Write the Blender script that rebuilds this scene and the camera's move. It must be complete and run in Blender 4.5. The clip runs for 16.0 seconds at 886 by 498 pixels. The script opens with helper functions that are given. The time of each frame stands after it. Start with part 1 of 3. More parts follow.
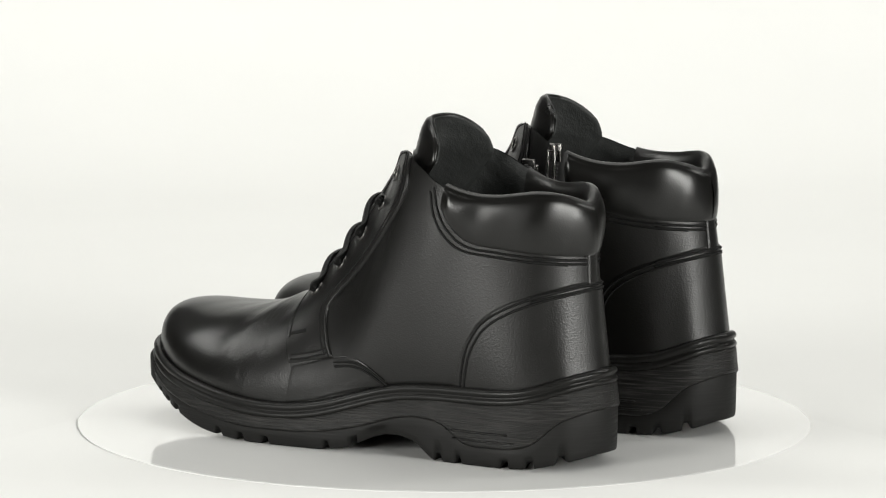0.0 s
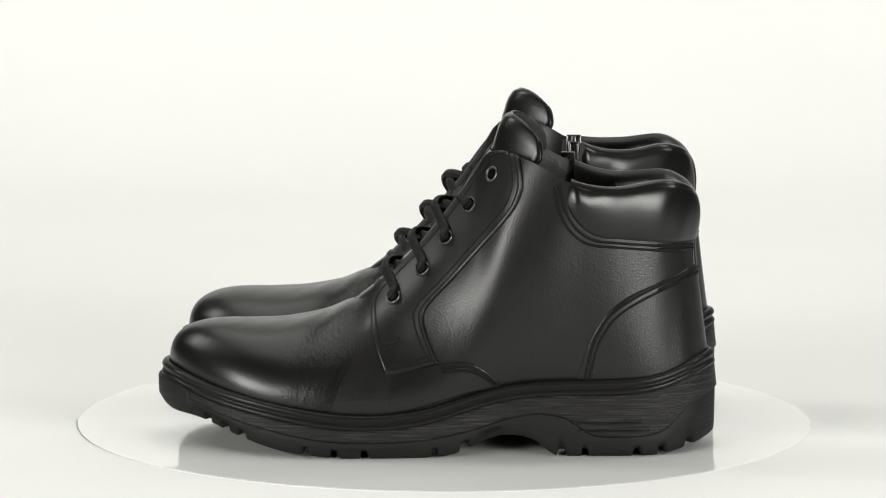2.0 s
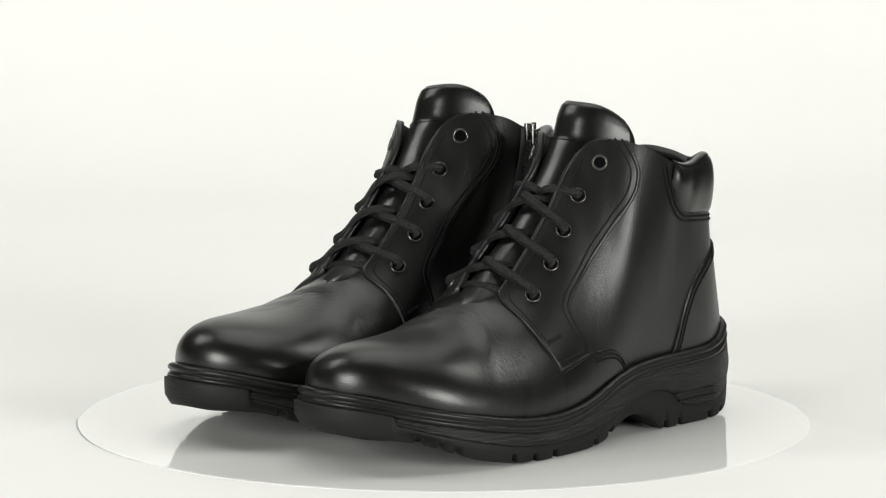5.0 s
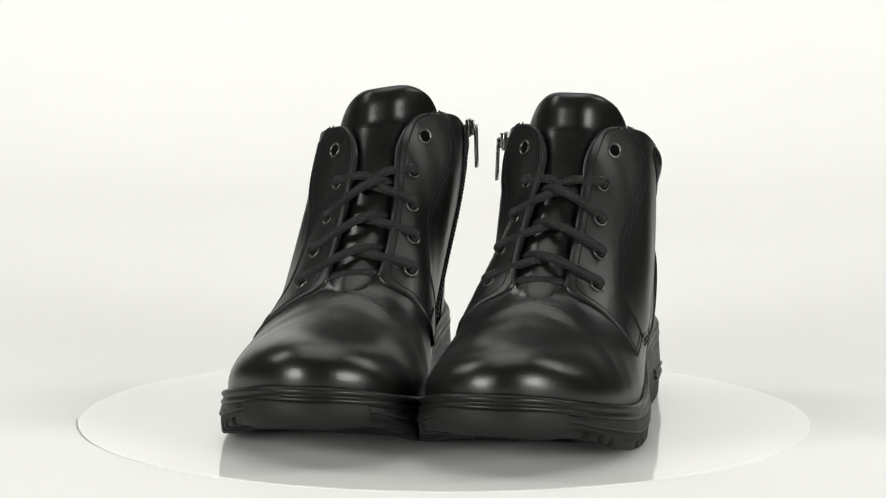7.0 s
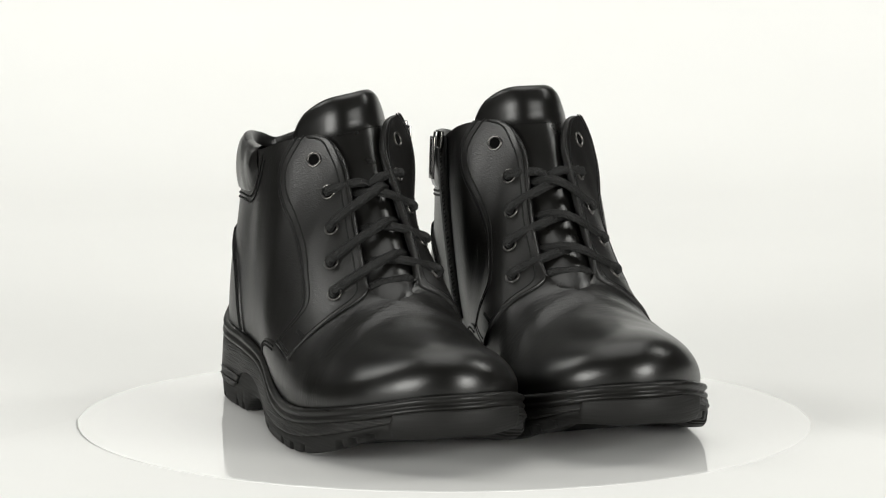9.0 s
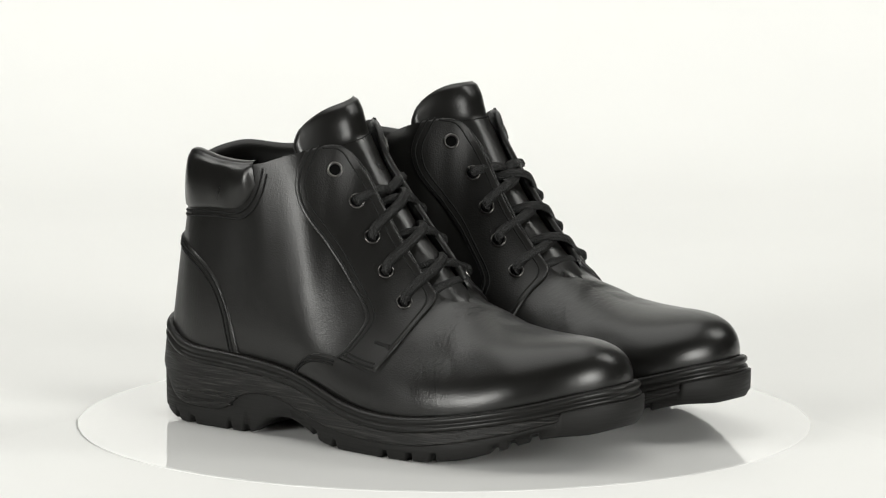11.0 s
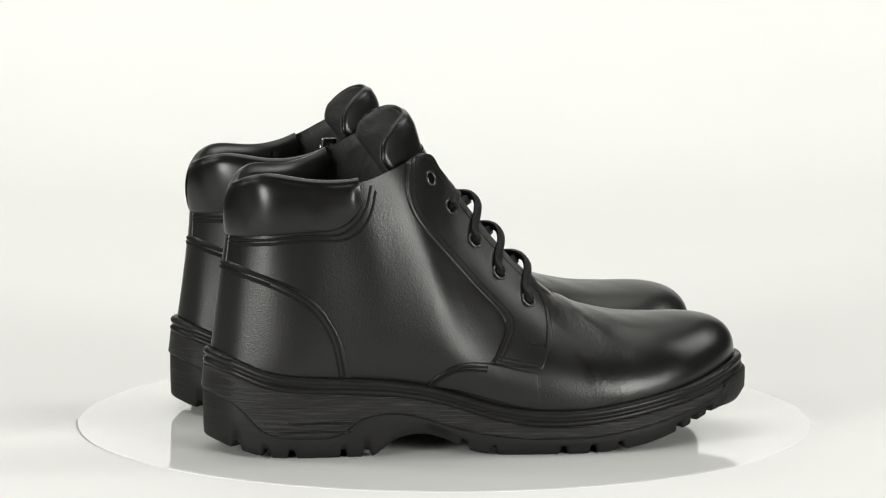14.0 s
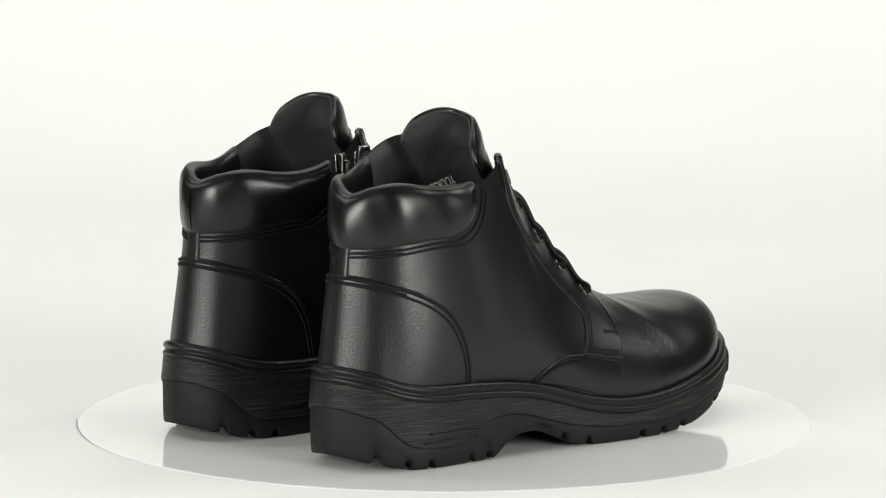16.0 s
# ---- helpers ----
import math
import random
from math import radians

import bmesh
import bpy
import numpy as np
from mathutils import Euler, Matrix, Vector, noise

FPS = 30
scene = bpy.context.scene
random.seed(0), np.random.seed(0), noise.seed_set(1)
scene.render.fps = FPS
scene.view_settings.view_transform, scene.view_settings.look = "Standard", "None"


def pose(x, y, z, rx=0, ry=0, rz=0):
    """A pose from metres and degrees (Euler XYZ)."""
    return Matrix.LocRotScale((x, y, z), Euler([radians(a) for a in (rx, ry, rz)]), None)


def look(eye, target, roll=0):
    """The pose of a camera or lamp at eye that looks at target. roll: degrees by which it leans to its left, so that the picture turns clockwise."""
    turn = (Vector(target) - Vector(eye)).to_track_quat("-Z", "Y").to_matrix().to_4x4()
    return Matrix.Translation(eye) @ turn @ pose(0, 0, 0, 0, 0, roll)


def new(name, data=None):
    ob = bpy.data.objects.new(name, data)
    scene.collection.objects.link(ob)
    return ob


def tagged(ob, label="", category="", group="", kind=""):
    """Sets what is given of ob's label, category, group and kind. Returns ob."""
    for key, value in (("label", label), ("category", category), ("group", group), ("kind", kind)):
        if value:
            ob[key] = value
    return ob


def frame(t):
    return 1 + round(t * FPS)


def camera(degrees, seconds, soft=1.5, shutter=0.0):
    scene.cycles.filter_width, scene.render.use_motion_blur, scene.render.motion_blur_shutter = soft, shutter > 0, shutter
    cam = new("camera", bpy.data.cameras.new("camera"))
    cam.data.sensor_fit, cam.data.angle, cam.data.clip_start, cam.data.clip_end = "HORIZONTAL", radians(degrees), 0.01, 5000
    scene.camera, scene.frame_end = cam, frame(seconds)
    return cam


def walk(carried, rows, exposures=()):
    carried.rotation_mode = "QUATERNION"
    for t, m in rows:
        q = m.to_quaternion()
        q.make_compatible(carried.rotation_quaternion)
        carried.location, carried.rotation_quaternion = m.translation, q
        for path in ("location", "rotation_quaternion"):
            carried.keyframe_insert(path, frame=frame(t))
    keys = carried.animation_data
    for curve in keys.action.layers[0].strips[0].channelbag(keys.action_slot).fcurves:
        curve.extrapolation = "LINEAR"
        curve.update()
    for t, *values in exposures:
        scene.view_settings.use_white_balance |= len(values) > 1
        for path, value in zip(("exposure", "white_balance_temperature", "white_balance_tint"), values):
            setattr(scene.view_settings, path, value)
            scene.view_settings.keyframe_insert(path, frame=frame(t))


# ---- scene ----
cam = camera(9.806, 16.0, soft=1.2)
EYE = pose(-0.0258, -2.935, 0.547, 90 - 8.662, 0, -0.497) @ pose(0, 0, 0, 0, 0, 0.161)
walk(cam, [(0.0, EYE), (16.0, EYE)])

# ---- world and lights ----
world = bpy.data.worlds.new("studio")
scene.world = world
world.use_nodes = True
world.node_tree.nodes["Background"].inputs[0].default_value = (1.0, 0.985, 0.95, 1)
world.node_tree.nodes["Background"].inputs[1].default_value = 0.02


def area(name, eye, target, wide, high, watts, colour=(1.0, 0.998, 0.955)):
    data = bpy.data.lights.new(name, "AREA")
    data.shape, data.size, data.size_y, data.energy, data.color = "RECTANGLE", wide, high, watts, colour
    ob = new(name, data)
    ob.matrix_world = look(eye, target)
    return ob


area("softbox_left", (-1.42, -1.45, 0.52), (0, 0, 0.1), 0.8, 0.7, 36)
area("softbox_right", (1.36, -1.5, 0.52), (0, 0, 0.1), 0.8, 0.7, 36)
area("softbox_top", (0, 0.45, 1.9), (0, 0.35, 0), 1.4, 1.8, 17.2)
# unseen side lamps, added only to lift the sweep to an even white
area("backdrop_fill_left", (-1.5, 0.5, 1.6), (-0.1, 1.5, 0.7), 0.5, 1.0, 16.2)
area("backdrop_fill_right", (1.5, 0.5, 1.6), (0.1, 1.5, 0.7), 0.5, 1.0, 16.2)
scene.view_settings.exposure = 0.0


# ---- materials ----
def shader(name, colour, rough, metal=0.0, spec=0.5):
    m = bpy.data.materials.new(name)
    m.use_nodes = True
    b = m.node_tree.nodes["Principled BSDF"]
    b.inputs["Base Color"].default_value = (*colour, 1)
    b.inputs["Roughness"].default_value = rough
    b.inputs["Metallic"].default_value = metal
    b.inputs["Specular IOR Level"].default_value = spec
    return m, m.node_tree, b


def noise_node(nt, scale, detail=4.0, stretch=(1, 1, 1), kind="ShaderNodeTexNoise"):
    co = nt.nodes.new("ShaderNodeTexCoord")
    mp = nt.nodes.new("ShaderNodeMapping")
    mp.inputs["Scale"].default_value = stretch
    tx = nt.nodes.new(kind)
    tx.inputs["Scale"].default_value = scale
    if kind == "ShaderNodeTexNoise":
        tx.inputs["Detail"].default_value = detail
    nt.links.new(co.outputs["Object"], mp.inputs["Vector"])
    nt.links.new(mp.outputs["Vector"], tx.inputs["Vector"])
    return tx


def ranged(nt, socket, lo, hi, a=0.3, b=0.7):
    r = nt.nodes.new("ShaderNodeMapRange")
    r.inputs["From Min"].default_value, r.inputs["From Max"].default_value = a, b
    r.inputs["To Min"].default_value, r.inputs["To Max"].default_value = lo, hi
    nt.links.new(socket, r.inputs["Value"])
    return r.outputs[0]


def bumped(nt, b, layers):
    """layers: (socket, strength, metres)"""
    last = None
    for socket, strength, depth in layers:
        n = nt.nodes.new("ShaderNodeBump")
        n.inputs["Strength"].default_value, n.inputs["Distance"].default_value = strength, depth
        nt.links.new(socket, n.inputs["Height"])
        if last:
            nt.links.new(last, n.inputs["Normal"])
        last = n.outputs[0]
    nt.links.new(last, b.inputs["Normal"])


def leather(name, rough, grain, crease, colour=(0.0038, 0.0036, 0.0032), creased=False):
    m, nt, b = shader(name, colour, rough, spec=0.40)
    big = noise_node(nt, 26, 3)
    fine = noise_node(nt, 900, 2)
    vor = noise_node(nt, 1050, kind="ShaderNodeTexVoronoi")
    cre = noise_node(nt, 60, 2.5, (1.0, 2.6, 2.2))
    mid = noise_node(nt, 140, 1.5, (1.0, 1.8, 0.7))
    add = nt.nodes.new("ShaderNodeMath")
    nt.links.new(ranged(nt, big.outputs["Fac"], rough - 0.025, rough + 0.03), add.inputs[0])
    nt.links.new(ranged(nt, mid.outputs["Fac"], -0.01, 0.014), add.inputs[1])
    nt.links.new(add.outputs[0], b.inputs["Roughness"])
    layers = [(cre.outputs["Fac"], crease, 0.0022), (mid.outputs["Fac"], grain * 0.12, 0.0012), (vor.outputs["Distance"], grain, 0.00028), (fine.outputs["Fac"], grain * 0.6, 0.0003)]
    if creased:
        # fine folds across the flex of the forefoot
        fold = noise_node(nt, 260, 3, (0.7, 1.9, 1.3))
        co = nt.nodes.new("ShaderNodeTexCoord")
        xyz = nt.nodes.new("ShaderNodeSeparateXYZ")
        nt.links.new(co.outputs["Object"], xyz.inputs[0])
        rise = ranged(nt, xyz.outputs["Y"], 0, 1, -0.25, -0.215)
        fall = ranged(nt, xyz.outputs["Y"], 1, 0, -0.2, -0.175)
        both = nt.nodes.new("ShaderNodeMath")
        both.operation = "MULTIPLY"
        nt.links.new(rise, both.inputs[0])
        nt.links.new(fall, both.inputs[1])
        wear = both.outputs[0]
        mul = nt.nodes.new("ShaderNodeMath")
        mul.operation = "MULTIPLY"
        nt.links.new(fold.outputs["Fac"], mul.inputs[0])
        nt.links.new(wear, mul.inputs[1])
        layers.insert(0, (mul.outputs[0], 0.32, 0.0009))
    bumped(nt, b, layers)
    return m


M_VAMP = leather("black_smooth_leather", 0.31, 0.15, 0.003, creased=True)
M_VAMP_BACK = leather("black_wing_leather", 0.32, 0.15, 0.003)
M_QUARTER = leather("black_grained_leather", 0.36, 0.24, 0.008)
M_PANEL = leather("black_panel_leather", 0.36, 0.28, 0.008)
M_COLLAR = leather("black_soft_leather", 0.30, 0.10, 0.014)
M_LINING = leather("dark_grey_lining", 0.55, 0.4, 0.4, (0.026, 0.0275, 0.0265))


def rubber(name, rough, streak):
    m, nt, b = shader(name, (0.006, 0.0058, 0.0053), rough, spec=0.22)
    st = noise_node(nt, 70, 5, (0.6, 0.6, 20))
    fi = noise_node(nt, 1100, 2)
    nt.links.new(ranged(nt, st.outputs["Fac"], rough - 0.1, rough + 0.12), b.inputs["Roughness"])
    if streak > 0.3:
        mix = nt.nodes.new("ShaderNodeMix")
        mix.data_type = "RGBA"
        mix.inputs["A"].default_value, mix.inputs["B"].default_value = (0.006, 0.0058, 0.0054, 1), (0.034, 0.033, 0.031, 1)
        nt.links.new(ranged(nt, st.outputs["Fac"], 0, 1, 0.5, 0.74), mix.inputs["Factor"])
        nt.links.new(mix.outputs["Result"], b.inputs["Base Color"])
    bumped(nt, b, [(st.outputs["Fac"], streak, 0.0016), (fi.outputs["Fac"], 0.25, 0.0003)])
    return m


M_WALL = rubber("black_streaked_rubber", 0.44, 0.5)
M_RIM = rubber("black_smooth_rubber", 0.36, 0.0)
M_TREAD = rubber("black_matt_rubber", 0.6, 0.0)


def thread_material():
    m, nt, b = shader("black_thread", (0.004, 0.004, 0.0038), 0.7, spec=0.2)
    return m


def lace_material():
    m, nt, b = shader("black_braided_lace", (0.0045, 0.0045, 0.0042), 0.5, spec=0.22)
    w = noise_node(nt, 950, 1, (1, 1.6, 1), kind="ShaderNodeTexVoronoi")
    bumped(nt, b, [(w.outputs["Distance"], 0.6, 0.0008)])
    return m


M_THREAD, M_LACE = thread_material(), lace_material()
M_METAL = shader("gunmetal", (0.13, 0.125, 0.12), 0.3, 1.0)[0]
M_CHROME = shader("dark_chrome", (0.17, 0.165, 0.16), 0.2, 1.0)[0]
# near-black, almost without specular: the shade inside the eyelets, put into colour
M_HOLE_SHADE = shader("painted_hole_shade", (0.002, 0.002, 0.002), 0.9, 0.0, 0.05)[0]
M_PRINT = shader("white_print", (0.82, 0.82, 0.80), 0.6)[0]
M_TAPE = shader("black_zip_tape", (0.01, 0.01, 0.01), 0.7)[0]


def white_material(name, colour, rough, spec, mottled):
    m, nt, b = shader(name, colour, rough, spec=spec)
    big = noise_node(nt, 5, 3)
    hi = tuple(c * (1 + mottled) for c in colour)
    mix = nt.nodes.new("ShaderNodeMix")
    mix.data_type = "RGBA"
    mix.inputs["A"].default_value, mix.inputs["B"].default_value = (*colour, 1), (*hi, 1)
    nt.links.new(ranged(nt, big.outputs["Fac"], 0, 1), mix.inputs["Factor"])
    nt.links.new(mix.outputs["Result"], b.inputs["Base Color"])
    return m


M_PAPER = white_material("white_paper", (0.755, 0.755, 0.74), 0.75, 0.3, 0.02)
M_APRON = white_material("white_card", (0.765, 0.765, 0.75), 0.75, 0.3, 0.02)
M_DISC = white_material("white_gloss_acrylic", (0.745, 0.745, 0.735), 0.06, 0.42, 0.01)
M_STUDIO = white_material("grey_studio_paint", (0.10, 0.10, 0.10), 0.8, 0.3, 0.15)


# ---- mesh helpers ----
def part(name, bm, material, parent=None, label=""):
    me = bpy.data.meshes.new(name)
    bm.normal_update()
    bm.to_mesh(me)
    bm.free()
    me.materials.append(material)
    me.polygons.foreach_set("use_smooth", [True] * len(me.polygons))
    ob = new(name, me)
    ob.parent = parent
    return tagged(ob, label)


def flat(ob):
    ob.data.polygons.foreach_set("use_smooth", [False] * len(ob.data.polygons))
    return ob


def grid(bm, rows, closed=False, flip=False):
    """Quads through a grid of points; closed joins the last column to the first."""
    vs = [[bm.verts.new(p) for p in r] for r in rows]
    n = len(rows[0])
    for a, b in zip(vs, vs[1:]):
        for i in range(n if closed else n - 1):
            j = (i + 1) % n
            q = (a[i], a[j], b[j], b[i])
            bm.faces.new(q[::-1] if flip else q)
    return vs


def box(bm, lo, hi, bevel=0.0):
    g = bmesh.ops.create_cube(bm, size=1)
    for v in g["verts"]:
        v.co = Vector([l + (h - l) * (c + 0.5) for l, h, c in zip(lo, hi, v.co)])
    if bevel:
        es = list({e for v in g["verts"] for e in v.link_edges})
        bmesh.ops.bevel(bm, geom=es, offset=bevel, segments=2, affect="EDGES", profile=0.6)


def catmull(points, t):
    """A point of the smooth curve through points; t runs from 0 to len - 1."""
    n = len(points) - 1
    t = min(max(t, 0.0), n - 1e-9)
    i = int(t)
    f = t - i
    p1, p2 = points[i], points[i + 1]
    p0 = points[i - 1] if i else [2 * a - b for a, b in zip(p1, p2)]
    p3 = points[i + 2] if i + 2 <= n else [2 * b - a for a, b in zip(p1, p2)]
    return [0.5 * (2 * b + (c - a) * f + (2 * a - 5 * b + 4 * c - d) * f * f + (3 * b - a - 3 * c + d) * f ** 3)
            for a, b, c, d in zip(p0, p1, p2, p3)]


def smooth_table(table, x, blur=0.0):
    xs, ys = [r[0] for r in table], [r[1] for r in table]
    if blur:
        return float(np.mean(np.interp([x + blur * d for d in (-1, -0.75, -0.5, -0.25, 0, 0.25, 0.5, 0.75, 1)], xs, ys)))
    return float(np.interp(x, xs, ys))


def ease(a, b, x):
    t = min(max((x - a) / (b - a), 0.0), 1.0)
    return t * t * (3 - 2 * t)


def tube(bm, path, wide, high, ups, sides=8, caps=True, ribs=0.0):
    """A lace: an oval section swept along path, ups: its outward normals."""
    rows = []
    for i, p in enumerate(path):
        a, b = path[max(i - 1, 0)], path[min(i + 1, len(path) - 1)]
        d = (b - a).normalized()
        s = d.cross(ups[i]).normalized()
        n = s.cross(d)
        ring = []
        for k in range(sides):
            a = 2 * math.pi * k / sides
            r = 0.5 * (1 + ribs * math.cos(6 * a))
            ring.append(p + s * wide * r * math.cos(a) + n * high * r * math.sin(a))
        rows.append(ring)
    vs = grid(bm, rows, closed=True)
    if caps:
        bm.faces.new(vs[0][::-1])
        bm.faces.new(vs[-1])


# ---- the studio: sweep, apron, turntable, room ----
def sweep():
    bm = bmesh.new()
    prof = [(y, -0.0012) for y in (-0.95, -0.3, 0.3, 0.7, 0.86, 0.9)]
    prof += [(0.9 + 0.9 * math.sin(a), -0.0012 + 0.9 - 0.9 * math.cos(a)) for a in np.linspace(0, math.pi / 2, 25)[1:]]
    prof += [(1.8, 2.6)]
    grid(bm, [[(x, y, z) for x in np.linspace(-0.8, 0.8, 9)] for y, z in prof])
    ob = part("backdrop", bm, M_PAPER)
    sol = ob.modifiers.new("thickness", "SOLIDIFY")
    sol.thickness, sol.offset = 0.002, -1
    tagged(ob, "seamless white paper sweep curving up behind the turntable", "backdrop", kind="structure")


DISC_R = 0.2114


def apron():
    """Thin white card round the front of the turntable."""
    bm = bmesh.new()
    inner = [(DISC_R + 0.0004) * Vector((math.cos(a), math.sin(a), 0)) for a in np.linspace(math.pi, 2 * math.pi, 97)]
    inner = [Vector((-0.2119, 0.004, 0))] + inner + [Vector((0.2119, 0.008, 0))]
    outer = []
    for i, p in enumerate(inner):
        s = i / (len(inner) - 1)
        outer.append(Vector((-0.72 + 1.44 * s, -0.85, 0)))
    rows = []
    for a in np.linspace(0, 1, 8):
        row = []
        for p, q in zip(inner, outer):
            r = p.lerp(q, a ** 1.5)
            row.append((r.x, r.y, -0.0002))
        rows.append(row)
    grid(bm, rows)
    for f in list(bm.faces):
        f.normal_flip()
    ob = flat(part("floor_apron", bm, M_APRON))
    sol = ob.modifiers.new("thickness", "SOLIDIFY")
    sol.thickness, sol.offset = 0.0005, -1
    tagged(ob, "thin white card cut round the front of the turntable", "card", kind="structure")


def turntable():
    root = new("turntable")

    def turned(name, prof, n=160):
        bm = bmesh.new()
        rows = [[(max(r, 1e-5) * math.cos(2 * math.pi * k / n), max(r, 1e-5) * math.sin(2 * math.pi * k / n), z) for k in range(n)] for r, z in prof]
        grid(bm, rows, closed=True, flip=True)
        return flat(part(name, bm, M_DISC, root))

    turned("disc_top", [(0.0, 0.0), (0.1, 0.0), (DISC_R - 0.0022, 0.0), (DISC_R - 0.0022, -0.0010), (0.0, -0.0010)])
    turned("disc_rim", [(DISC_R - 0.0022, -0.00005), (DISC_R - 0.0006, -0.00006), (DISC_R - 0.0002, -0.00016), (DISC_R, -0.0006), (DISC_R - 0.0022, -0.0009), (DISC_R - 0.0022, -0.00005)])
    tagged(root, "round glossy white acrylic turntable disc turning under the boots", "turntable")
    return root


def room():
    def slab(name, lo, hi, label, category):
        bm = bmesh.new()
        box(bm, lo, hi)
        tagged(flat(part(name, bm, M_STUDIO)), label, category, kind="structure")
    slab("floor", (-3.2, -4.2, -0.95), (3.2, 2.4, -0.85), "grey studio floor below the sweep", "floor")
    slab("wall_south", (-3.2, -4.3, -0.85), (3.2, -4.2, 2.9), "plain grey studio wall behind the camera", "wall")
    slab("wall_north", (-3.2, 2.4, -0.85), (3.2, 2.5, 2.9), "plain grey studio wall behind the sweep", "wall")
    slab("wall_west", (-3.3, -4.2, -0.85), (-3.2, 2.4, 2.9), "plain grey studio wall", "wall")
    slab("wall_east", (3.2, -4.2, -0.85), (3.3, 2.4, 2.9), "plain grey studio wall", "wall")
    slab("ceiling", (-3.2, -4.2, 2.9), (3.2, 2.4, 3.0), "plain grey studio ceiling", "ceiling")


sweep()
apron()
room()
TURNTABLE = turntable()

# ---- the boots: tables in millimetres; u from heel to toe, v outward, z up ----
OUT_LAT = [(0, 0), (6.3, 18), (17.5, 30), (40, 40), (80, 43.5), (120, 47), (160, 55), (200, 60), (235, 58.5), (266, 50), (290, 34.5), (306, 16), (312, -3)]
OUT_MED = [(0, 0), (6.5, -18), (18.5, -28), (41, -36.5), (80, -39), (120, -41), (160, -48), (200, -56), (235, -59.5), (269, -55), (293, -42.5), (308, -23), (312, -3)]
RING_LAT = [OUT_MED[1]] + OUT_LAT + [OUT_MED[-2]]
RING_MED = [OUT_LAT[1]] + OUT_MED + [OUT_LAT[-2]]
Z_RIM = [(0, 56), (5, 55.5), (12, 51), (20, 47.5), (28, 45), (40, 43.5), (55, 42.8), (70, 42.6), (85, 42.4), (99, 42.0), (111, 40.7), (120, 39), (131, 36), (145, 31), (160, 26.7), (175, 24.3), (190, 23.8), (207, 24.2), (222, 26), (238, 28.5), (255, 31.6), (271, 34.8), (288, 38.6), (301, 43), (313, 46)]
Z_MID = [(0, 34), (3, 31.5), (10, 29.5), (17, 25), (22, 18), (28, 13), (38, 11), (64, 10.5), (72, 13.5), (77, 19), (82, 21.5), (93, 23.7), (104, 23.5), (117, 20.5), (127, 17), (142, 13), (158, 10.3), (174, 8.8), (204, 8.6), (220, 10), (236, 12.6), (254, 16.5), (272, 21), (290, 27), (304, 31), (313, 32)]
Z_BOT = [(0, 8), (3, 7), (8, 5.2), (14, 3.8), (21, 1.8), (30, 0.4), (45, 0), (87, 0), (91, 2.5), (95, 6), (100, 9.5), (109, 12), (118, 12), (126, 9.6), (133, 6.5), (142, 2.2), (150, 0.8), (160, 0), (205, 0), (220, 0.9), (235, 2.6), (250, 5), (268, 8.8), (280, 12), (291, 15.5), (300, 18), (310, 21), (313, 22)]
NOTCHES = (282, 271, 262, 226, 210, 193, 154, 138, 84, 71, 42, 28, 13)

# stations of the upper: base (index along the outline), top edge (u, v, z), pull at the base (up, out), pull at the top (u, v, z)
STATIONS = [
    (0.0, (13.0, 0, 143.5), (38, 0.0), (-3, 0, 38)),
    (1.6, (18.5, 14.5, 147.5), (38, 0.0), (-3, 3, 38)),
    (2.6, (30.0, 26, 150), (38, 1.0), (-2, 2, 40)),
    (3.3, (52.0, 35.5, 147.5), (38, 2.0), (-4, 2, 42)),
    (4.0, (68.0, 40.5, 149), (40, 3.0), (-8, 1, 44)),
    (4.6, (84.0, 43, 155), (42, 4.0), (-12, -4, 46)),
    (5.2, (103.0, 37.5, 165), (44, 5.0), (-20, -10, 46)),
    (5.7, (122.0, 21, 168.5), (46, 6.0), (6, -18, 36)),
    (6.1, (135.0, 12.5, 155), (48, 7.0), (15, -19, 24)),
    (6.5, (150.0, 13.5, 134), (48, 7.0), (16, -18, 23)),
    (6.9, (166.0, 15, 114), (46, 7.0), (16, -18, 22)),
    (7.25, (182.0, 15.5, 96.5), (44, 7.0), (14, -21, 19)),
    (7.6, (193.5, 12, 84.5), (42, 7.0), (10, -34, 13)),
    (7.95, (204.0, 0, 80), (40, 7.0), (0, -50, 0)),
    (8.5, (217.0, 0, 74.2), (38, 7.0), (-4, -50, 0)),
    (9.2, (234.0, 0, 69.7), (45, 7.0), (-12, -48, 0)),
    (9.9, (250.0, 0, 68.3), (46, 6.0), (-24, -42, 0)),
    (10.7, (262.0, 0, 68.3), (44, 5.0), (-30, -36, 0)),
    (11.4, (268.0, 0, 68.4), (41, 4.0), (-40, -22, 0)),
    (12.0, (271.0, 0, 68.4), (36, 3.5), (-48, 0, 0)),
]
A1, Z1 = STATIONS[1], STATIONS[-2]
ST_BASE = [(-A1[0],)] + [(r[0],) for r in STATIONS] + [(24 - Z1[0],)]
ST_TOP = [(A1[1][0], -A1[1][1], A1[1][2])] + [r[1] for r in STATIONS] + [Z1[1]]
ST_PULL = [A1[2]] + [r[2] for r in STATIONS] + [Z1[2]]
ST_END = [(A1[3][0], -A1[3][1], A1[3][2])] + [r[3] for r in STATIONS] + [(Z1[3][0], -Z1[3][1], Z1[3][2])]
K_END = len(STATIONS) - 1
K_THROAT = 13.0
INSET = 4.5


